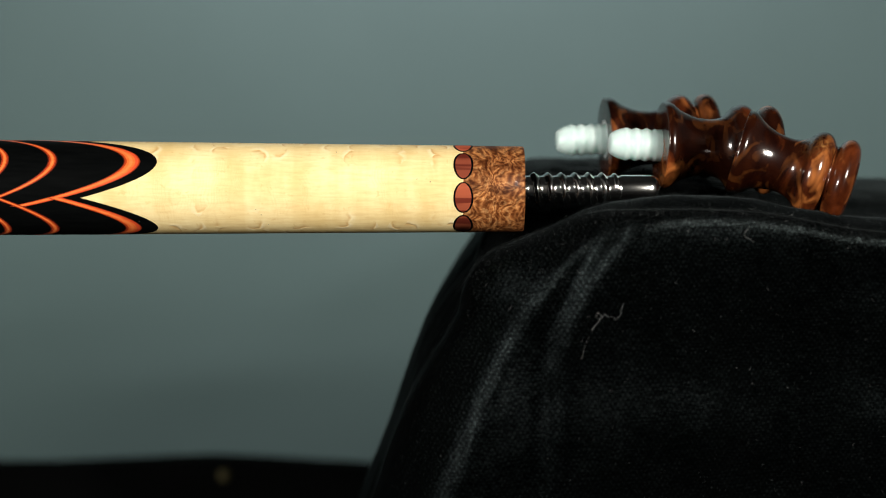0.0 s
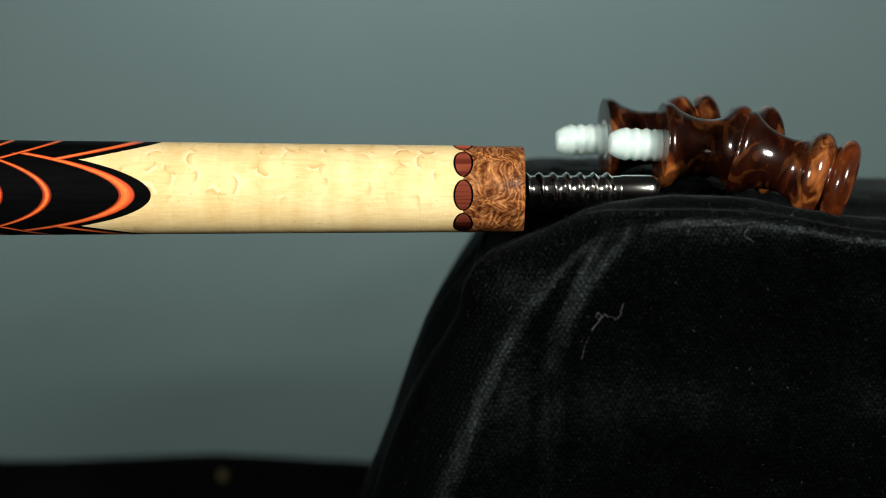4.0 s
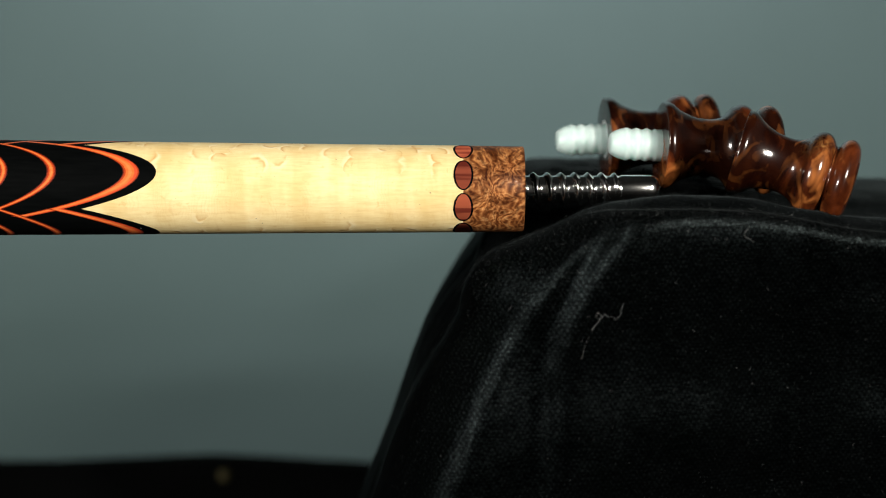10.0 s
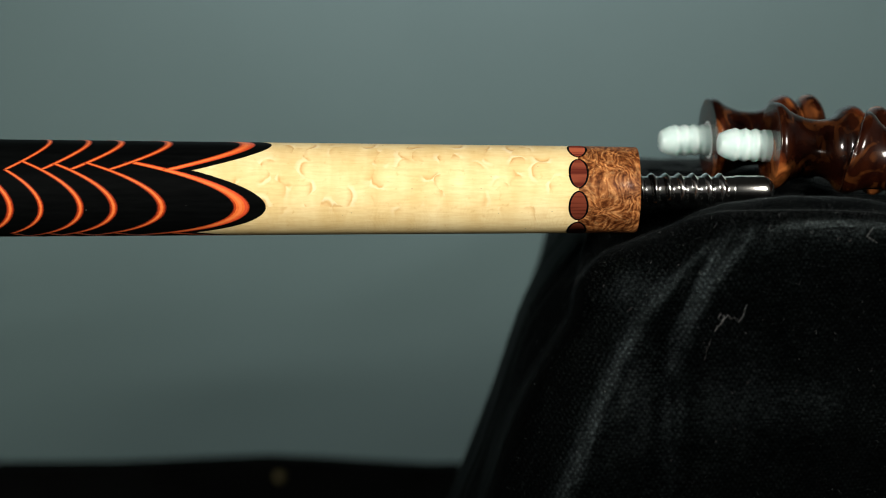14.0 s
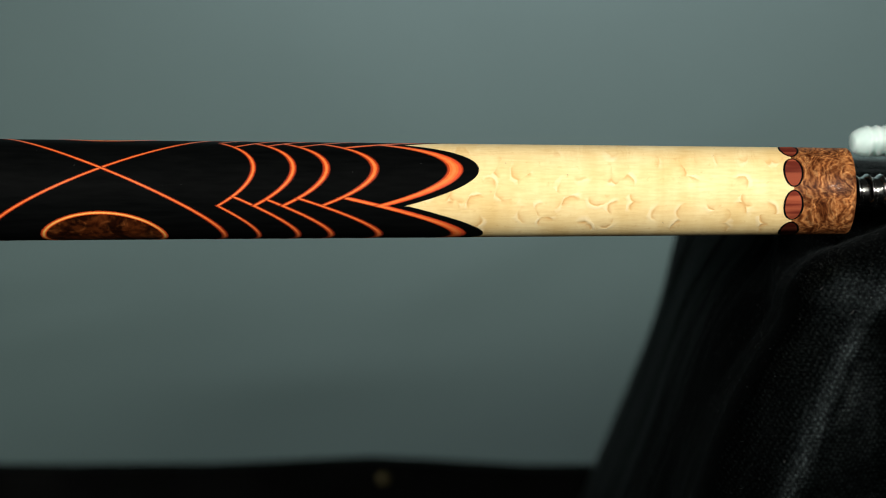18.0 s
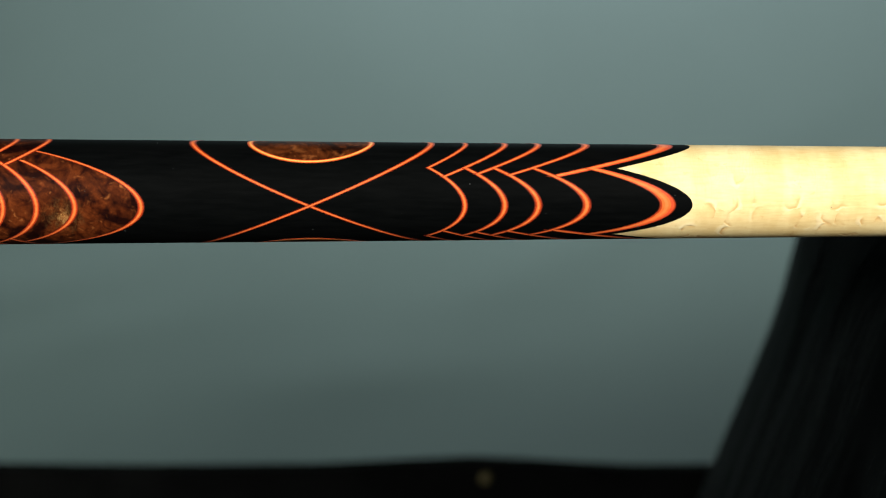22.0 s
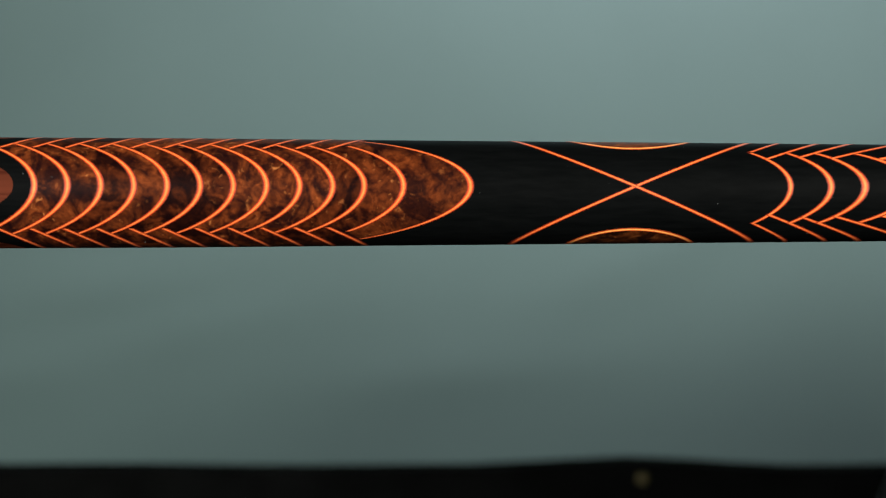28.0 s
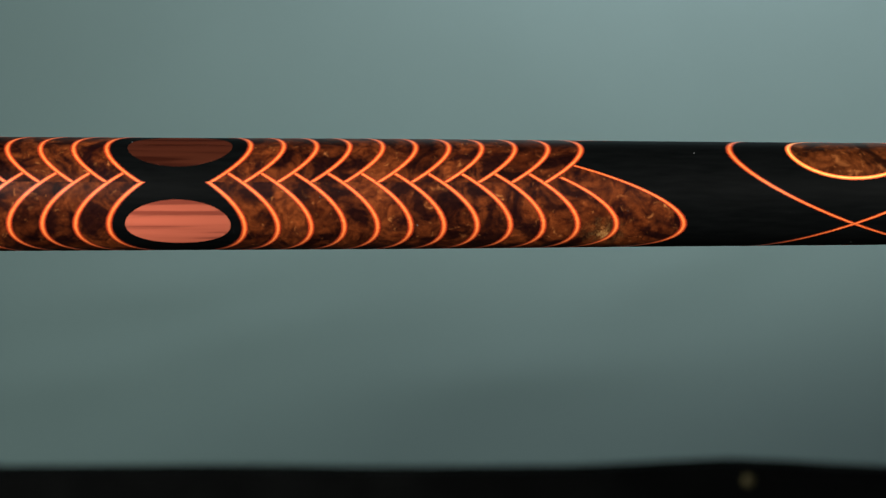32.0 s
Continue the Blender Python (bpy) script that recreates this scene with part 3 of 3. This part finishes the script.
def lint():
    def hair(rows, label, r=0.00003):
        pts = [skin(x * MM, z * MM) for x, z in rows]
        verts, faces = thread_mesh([pts], r)
        ob = new("lint_hair", mesh_of("lint_hair", [Vector(v) - pts[0] for v in verts], faces, [LINT]))
        ob.location = pts[0]
        tagged(ob, label, "lint")
    curl = [(35.0, -30.8), (35.6, -29.6), (36.6, -28.6), (37.2, -27.2), (36.2, -26.4), (35.8, -27.6), (36.8, -28.2), (38.0, -26.8), (38.8, -27.6), (39.6, -27.4), (40.6, -28.3), (41.6, -27.0), (41.9, -25.2), (42.4, -24.4)]
    hair(curl, "curled pale hair of lint on black velvet", 0.00005)
    hair([(32.6, -37.5), (33.2, -35.4), (33.4, -34.5), (34.4, -32.2)], "short straight pale hair of lint on black velvet", 0.00002)
    hair([(71.7, -6.2), (70.9, -7.4), (70.3, -8.4), (71.1, -8.9), (72.1, -9.4), (72.7, -9.9)], "bent pale bit of lint on black velvet", 0.00005)
    rng = random.Random(4)
    lines = []
    for _ in range(150):
        v = rng.choice(FRONT)
        length, a, bend = rng.uniform(0.0002, 0.0011), rng.uniform(0, 6.28), rng.uniform(-1.5, 1.5)
        p = Vector((v.x + rng.uniform(-1, 1) * MM, v.y - 0.0003, v.z + rng.uniform(-1, 1) * MM))
        pts = []
        for i in range(4):
            pts.append(p.copy())
            p += Vector((math.cos(a + bend * i / 3), 0, math.sin(a + bend * i / 3))) * length / 3
        lines.append(pts)
    verts, faces = thread_mesh(lines, 0.000022)
    tagged(new("lint_specks", mesh_of("lint_specks", verts, faces, [LINT])), "tiny pale lint specks scattered over black velvet", "lint", kind="stuff")


lint()

# ---- the cue ----
CUE = new("pool_cue")
tagged(CUE, "pool cue butt with maple nose, ebony points and orange veneers", "pool cue")


def radius(x):
    pts = [(-700.0, 15.6), (-276.0, 13.52), (-112.0, 12.08), (8.0, 11.0), (20.4, 10.82)]
    for (a, ra), (b, rb) in zip(pts, pts[1:]):
        if x <= b:
            return ra + (rb - ra) * (x - a) / (b - a)
    return pts[-1][1]


def on_cue(x, a, lift):
    """A point on the cue: x in mm, angle in degrees (0 faces the camera, positive goes down), lift in mm."""
    r = (radius(x) + lift) * MM
    a = radians(a)
    return (x * MM, -r * math.cos(a), -r * math.sin(a))


def patch(name, left, right, half, centre, lift, mats, parts_=((0, 1, 0),), steps=40, cols=1, depth=0.5):
    """Inlay laid flush in the cue between two curves left(phi) and right(phi), |phi| <= half, with sides going down into the wood.
    parts_: (from, to, slot) shares of the width."""
    stops, per = [], []
    for f0, f1, slot in parts_:
        for k in range(cols):
            stops.append(f0 + (f1 - f0) * k / cols)
            per.append(slot)
    stops.append(parts_[-1][1])
    verts, faces, slots = [], [], []
    nv = len(stops)
    for i in range(steps + 1):
        p = -half + 2 * half * i / steps
        l, r = left(p), right(p)
        for f in stops:
            verts.append(on_cue(l + (r - l) * f, centre + p, lift))
    for i in range(steps):
        for k in range(nv - 1):
            a = i * nv + k
            faces.append((a, a + 1, a + nv + 1, a + nv))
            slots.append(per[k])
    edge = [i * nv for i in range(steps + 1)] + [steps * nv + k for k in range(1, nv)]
    edge += [i * nv + nv - 1 for i in range(steps - 1, -1, -1)] + [k for k in range(nv - 2, 0, -1)]
    low = len(verts)
    for e in edge:
        x, y, z = verts[e]
        q = 1 - depth * MM / math.hypot(y, z)
        verts.append((x, y * q, z * q))
    m = len(edge)
    for i in range(m):
        j = (i + 1) % m
        faces.append((edge[j], edge[i], low + i, low + j))
        slots.append(per[0])
    me = mesh_of(name, verts, faces, mats, slots)
    return crease(me, edge)


def bow(tip, c):
    """A cut across the cue: x falls back from its tip with the angle."""
    return lambda p: tip - c * (1 - math.cos(radians(p)))


LINE = ((0.0, 0.13, 2), (0.13, 0.31, 0), (0.31, 0.44, 1), (0.44, 0.57, 3), (0.57, 0.70, 1), (0.70, 0.87, 0), (0.87, 1.0, 2))


def veneer(tip, thick, c, half, centre, lift=0.04, sign=1, mats=None, shares=LINE):
    mats = mats or [RED, ORANGE, DEEP_RED, AMBER]
    a, b = bow(tip - thick, c), bow(tip, c)
    if sign < 0:
        m = 2 * MIRROR
        la, lb = a, b
        a, b = (lambda p: m - lb(p)), (lambda p: m - la(p))
    child("veneer_line", patch("veneer_line", a, b, half, centre, lift, mats, shares), CUE)


MIRROR = -327.1
COLLAR_X, NOSE_END = 5.0, 20.4


def cue_body():
    ebony = [(-470.0, 0.0), (-470.0, radius(-470) - 0.8), (-469.0, radius(-469))]
    ebony += [(x, radius(x)) for x in range(-465, -95, 6)] + [(-92.0, radius(-92.0))]
    child("forearm", lathe("forearm", ebony, [EBONY], 96), CUE, "black ebony forearm")
    maple = [(-92.0, radius(-92.0))] + [(x, radius(x)) for x in range(-88, 4, 6)] + [(COLLAR_X, radius(COLLAR_X))]
    child("maple_nose", lathe("maple_nose", maple, [MAPLE], 96), CUE, "pale birdseye maple section")
    collar = [(COLLAR_X, radius(COLLAR_X)), (12.0, radius(12)), (20.1, radius(20.1)), (NOSE_END, radius(20.4) - 0.25), (NOSE_END, radius(20.4) - 0.6)]
    child("joint_collar", lathe("joint_collar", collar, [COLLAR], 96), CUE, "brown figured burl collar")
    face = [(NOSE_END - 0.002, radius(20.4) - 0.6), (NOSE_END - 0.05, radius(20.4) - 0.8), (NOSE_END - 0.05, 4.4), (NOSE_END - 1, 4.3), (NOSE_END - 1, 0)]
    child("joint_face", lathe("joint_face", face, [EBONY], 64), CUE, "flat black joint face")


cue_body()


def joint_pin():
    """Threaded steel pin with a smooth pilot and rounded end."""
    n, pitch = 48, 3.45
    xs = [NOSE_END - 1 + 0.115 * i for i in range(226)]
    verts = []
    for x in xs:
        for j in range(n):
            a = 2 * math.pi * j / n
            ph = ((x - 2.0) / pitch - j / n) % 1.0
            crest = max(0.0, 1 - abs(ph - 0.5) / 0.30) ** 0.75
            fade = min(1.0, max(0.0, (44.6 - x) / 1.2))
            r = 3.45 + 0.95 * crest * fade
            verts.append((x * MM, -r * MM * math.cos(a), -r * MM * math.sin(a)))
    faces = [tuple(reversed(f)) for f in grid_faces(len(xs), n, True)]
    thread = mesh_of("thread", verts, faces, [STEEL])
    pin = child("joint_pin", thread, CUE, "bright threaded steel pin")
    pilot = lathe("pilot", [(44.9, 3.45), (45.2, 3.65), (45.6, 3.7), (52.4, 3.7), (53.6, 3.45), (54.5, 2.8), (55.0, 1.8), (55.15, 0.0)], [STEEL], 48)
    child("pilot", pilot, pin, "smooth rounded pin end")


joint_pin()


def meet(a, b, start=45.0):
    """The angle at which line a of one sector reaches line b of the next: (tip, bow) each."""
    low, high = start, 80.0
    for _ in range(30):
        p = (low + high) / 2
        if bow(*a)(p) > bow(*b)(90 - p):
            low = p
        else:
            high = p
    return low


POINT_LINES = ((-76.0, 4.1, 64.0), (-96.6, 2.3, 46.0), (-108.6, 2.0, 38.0), (-116.9, 1.8, 34.0), (-126.8, 1.5, 31.0))


def ebony_points():
    for k in range(4):
        centre = 90 * k
        eye_sector = k % 2 == 1
        reach, inner = (0.7, -0.1, 0.0, 1.1)[k], (0.5, -0.2, 0.0, 0.8)[k]
        tip = bow(-72.2 + reach, 63.0)
        child("ebony_point", patch("ebony_point", lambda p: -93.0, lambda p, tip=tip: max(-92.9, tip(p)), 45, centre, 0.02, [EBONY], steps=60, cols=5), CUE)
        for i, (t, th, c) in enumerate(POINT_LINES):
            half = meet((t + inner, c), (t + 0.3, c), 40.0) - 0.3
            if eye_sector and i < 4:
                t2, th2, c2 = POINT_LINES[i + 1]
                half = meet((t + inner - 0.5 * th, c), (t2 + 0.25 - 0.5 * th2, c2))
            t += inner
            if i == 0:
                veneer(t, th, c, half, centre, 0.04, mats=[RED, ORANGE, DEEP_RED, AMBER, CORAL],
                       shares=((0, 0.06, 2), (0.06, 0.18, 0), (0.18, 0.34, 1), (0.34, 0.54, 3), (0.54, 0.70, 1), (0.70, 0.88, 4), (0.88, 0.95, 0), (0.95, 1.0, 2)))
            else:
                veneer(t, th, c, half, centre, 0.04 + 0.002 * (4 - i))


ebony_points()


def crossing_rings():
    """Two oblique veneer hoops that cross between the eyes."""
    for k, sign in enumerate((1, -1)):
        def low(p):
            return -164.9 + sign * 29.6 * math.sin(radians(p)) - 0.95
        def high(p):
            return -164.9 + sign * 29.6 * math.sin(radians(p)) + 0.95
        child("veneer_hoop", patch("veneer_hoop", low, high, 179.9, 0, 0.04 + 0.004 * k, [RED, ORANGE, DEEP_RED, AMBER], LINE, steps=180), CUE)


crossing_rings()


def oval(name, cx, hx, ha, centre, lift, mat, label="", ring=None, fibre=0.0):
    """An oval inlay, with an optional veneer ring round it: (thickness, mats, shares)."""
    n = 72
    rows = [i / 14 for i in range(15)]
    verts = [on_cue(cx, centre, lift)]
    for f in rows[1:]:
        for j in range(n):
            a = 2 * math.pi * j / n
            verts.append(on_cue(cx + hx * f * math.cos(a), centre + ha * f * math.sin(a), lift))
    faces = [(0, 1 + (j + 1) % n, 1 + j) for j in range(n)]
    for i in range(len(rows) - 2):
        for j in range(n):
            a, b = 1 + i * n + j, 1 + i * n + (j + 1) % n
            faces.append((a, b, b + n, a + n))
    last = 1 + (len(rows) - 2) * n
    low = len(verts)
    for j in range(n):
        x, y, z = verts[last + j]
        s = 1 - 0.5 * MM / math.hypot(y, z)
        verts.append((x, y * s, z * s))
    faces += [(last + j, last + (j + 1) % n, low + (j + 1) % n, low + j) for j in range(n)]
    me = mesh_of(name, verts, faces, [mat])
    crease(me, [last + j for j in range(n)])
    if fibre:
        # the fibres lie almost in one plane over the whole piece, so it flashes as one
        mid = Vector(on_cue(cx, centre, 0)) - Vector((cx * MM, 0, 0))
        mid.normalize()
        turned = []
        for v in me.vertices:
            out = Vector((0, v.co.y, v.co.z)).normalized()
            turned.append((out * (1 - fibre) + mid * fibre).normalized())
        me.normals_split_custom_set_from_vertices(turned)
    ob = child(name, me, CUE, label)
    if ring:
        thick, mats, shares = ring
        verts, faces, slots = [], [], []
        r_mm = radius(cx) * radians(1)
        levels = [(shares[0][0], lift - 0.3)] + [(f0, lift + 0.02) for f0, f1, slot in shares] + [(1.0, lift + 0.02), (1.0, lift - 0.3)]
        per = [shares[0][2]] + [slot for f0, f1, slot in shares] + [shares[-1][2]]
        for f, l in levels:
            for j in range(n):
                a = 2 * math.pi * j / n
                t = -thick / 2 + thick * f
                ta = t * 0.62 / r_mm
                verts.append(on_cue(cx + (hx + t) * math.cos(a), centre + (ha + ta) * math.sin(a), l))
        for i in range(len(levels) - 1):
            for j in range(n):
                p, q = i * n + j, i * n + (j + 1) % n
                faces.append((p, q, q + n, p + n))
                slots.append(per[i])
        me = mesh_of("veneer_ring", verts, faces, mats, slots)
        crease(me, [n + j for j in range(n)])
        crease(me, [(len(levels) - 2) * n + j for j in range(n)])
        child("veneer_ring" if name == "burl_eye" else "rim", me, ob)
    return ob


def eyes():
    for centre in (90, 270):
        oval("burl_eye", -165.2, 15.1, 38.0, centre, 0.02, EYE_BURL, "oval of dark burl", ring=(1.5, [RED, ORANGE, YELLOW], ((0, 0.12, 0), (0.12, 0.30, 1), (0.30, 0.64, 2), (0.64, 0.82, 1), (0.82, 1.0, 0))))


eyes()

# chevron rows of the four sectors: first tip, spacing, bow, further tips
ROWS = [(-310.0, 7.94, 27.0, [-230.4, -221.1, -205.0]), (-308.9, 7.95, 32.0, [-229.4]), (-308.2, 7.94, 35.5, [-229.2, -219.8, -203.7]), (-308.9, 7.95, 32.0, [-229.4])]
EYE_HALF, X_HALF = 43.5, 46.5


def burl_chevrons():
    for k in range(4):
        centre, x_sector = 90 * k, k % 2 == 0
        first, step, curve, more = ROWS[k]
        tips = [first + step * i for i in range(10)] + more
        own = X_HALF if x_sector else EYE_HALF
        for side in (1, -1):
            row = tips if side > 0 else tips[:8]
            for i, t in enumerate(row):
                c, before = curve, curve
                half = own
                if i and x_sector:
                    other = ROWS[1]
                    half = meet((t, curve), (other[0] + other[1] * (i - 1), other[2]))
                hw = own
                if x_sector and i == 11:
                    c, half, hw = 35.0, 52.0, 51.0
                if x_sector and i == 12:
                    c, before, half, hw = 45.0, 35.0, 66.0, 64.0
                veneer(t, 1.75, c, half, centre, 0.05 - 0.0015 * i - (0.0 if x_sector else 0.0007), side)
                if i:
                    a, b = bow(row[i - 1] - 0.9, before), bow(t - 0.9, c)
                    if side < 0:
                        m = 2 * MIRROR
                        ao, bo = a, b
                        a, b = (lambda p, bo=bo: m - bo(p)), (lambda p, ao=ao: m - ao(p))
                    child("burl_panel", patch("burl_panel", a, b, hw, centre, 0.018 if hw < 50 else 0.014, [BURL], steps=30), CUE)


burl_chevrons()


def ovals():
    for k in range(4):
        oval("pink_oval", MIRROR + 0.3, 12.6, 26.5, 90 * k + (-2.5, 0, -0.5, 0.5)[k], 0.02, PINK, "pinkish striped wood oval", fibre=0.7)
    for k in range(8):
        oval("dot", COLLAR_X, 2.25, 20.0, 45 * k, 0.02, DOT, "dark red wood dot", ring=(0.5, [EBONY], ((0, 1, 0),)))


ovals()



def dust():
    """Tiny pale specks of dust lying on the lacquer."""
    rng = random.Random(21)
    verts, faces = [], []
    for _ in range(150):
        x, a, size = rng.uniform(-340, 0), rng.uniform(0, 360), rng.uniform(0.04, 0.11) * rng.choice((0.7, 1.0, 1.0, 1.6))
        b = len(verts)
        da = math.degrees(size / radius(x))
        for dx, dp, lift in ((1, 0, 0.05), (-1, 0, 0.05), (0, 1, 0.05), (0, -1, 0.05), (0, 0, 0.05 + size), (0, 0, 0.0)):
            verts.append(on_cue(x + dx * size * rng.uniform(0.7, 1.4), a + dp * da * rng.uniform(0.7, 1.2), lift))
        for p, q in ((0, 2), (2, 1), (1, 3), (3, 0)):
            faces += [(b + q, b + p, b + 4), (b + p, b + q, b + 5)]
    tagged(child("dust", mesh_of("dust", verts, faces, [LINT], smooth=False), CUE, "tiny pale dust specks on the lacquer"), kind="stuff")


dust()

# ---- joint caps ----
CAP = [(0.0, 4.3), (0.0, 10.8), (0.4, 11.3), (1.4, 11.5), (2.6, 11.1), (5.0, 9.4), (8.5, 8.0), (12.0, 7.5), (15.0, 7.8), (17.2, 9.0), (18.6, 10.7),
       (20.0, 11.5), (21.6, 11.7), (23.0, 11.1), (24.0, 10.0), (24.6, 9.0), (25.2, 9.1), (25.8, 10.2), (27.0, 11.4), (28.6, 11.8), (30.0, 11.1), (31.0, 9.6), (31.6, 7.2), (31.9, 3.8), (32.0, 0.0)]


def smooth_profile(rows, n=6):
    """Catmull-Rom through the rows."""
    out = []
    for i in range(1, len(rows) - 2):
        p0, p1, p2, p3 = (Vector(rows[j]) for j in (i - 1, i, i + 1, i + 2))
        for s in range(n):
            t = s / n
            out.append(tuple(0.5 * ((2 * p1) + (p2 - p0) * t + (2 * p0 - 5 * p1 + 4 * p2 - p3) * t * t + (3 * p1 - p0 - 3 * p2 + p3) * t ** 3)))
    return [rows[0]] + out + [rows[-2], rows[-1]]


def joint_cap(place, label, tenon, size=1.0, ring=False):
    ob = new("joint_cap")
    ob.matrix_world = place
    turned = [(x * size, r * size) for x, r in smooth_profile(CAP, 4)]
    child("cap_body", lathe("cap_body", [q for q in turned if q[0] <= 24.6 * size], [CAP_BURL], 72), ob)
    child("end_bead", lathe("end_bead", [q for q in turned if q[0] >= 24.59 * size], [CAP_BURL], 72), ob)
    if tenon:
        rows = [(0.5, 4.2), (-1.2, 4.2)]
        rows += [(-1.2 - 0.3 * i, 4.15 + 0.22 * math.cos(0.3 * i / 2.7 * 2 * math.pi)) for i in range(1, 31)]
        rows += [(-10.8, 4.0), (-12.0, 3.5), (-13.1, 2.9), (-13.5, 2.5), (-13.6, 0.0)]
        stub = child("tenon", lathe("tenon", [(a, r) for a, r in reversed(rows)], [NYLON], 40), ob, "white ribbed nylon tenon")
        if ring:
            child("face_ring", lathe("face_ring", [(0.2, 4.4), (-0.1, 4.5), (-0.1, 5.2), (0.2, 5.3)], [NYLON], 40), stub)
    tagged(ob, label, "joint protector", "joint caps on the velvet")
    return ob


joint_cap(pose(0.0574, 0.0172, 0.0105, 140, 2.4, 3.5), "turned reddish burl joint cap with white tenon lying on velvet", True)
joint_cap(pose(0.0449, 0.0396, 0.0113, 215, -1.8, 5), "rear turned burl joint cap with white tenon lying on velvet", True, ring=True)
joint_cap(pose(0.0742, -0.003, 0.0100, 0, 16.5, -13), "turned glossy burl joint cap leaning against another cap", False, 0.93)


# ---- movement ----


def motions():
    lag = {20: 1.0, 21: 2.0, 22: 0.5, 24: 1.4, 25: 3.2, 26: 3.6, 27: 3.9, 28: 4.2, 29: 5.5, 30: 5.3, 31: 5.6, 32: 4.5}
    rows = []
    for i in range(33):
        rows.append((float(i), pose(0, 0, 0, 52.9 - 34.6 * i + lag.get(i, 0.0), 0, 0)))
    walk(CUE, rows)


motions()
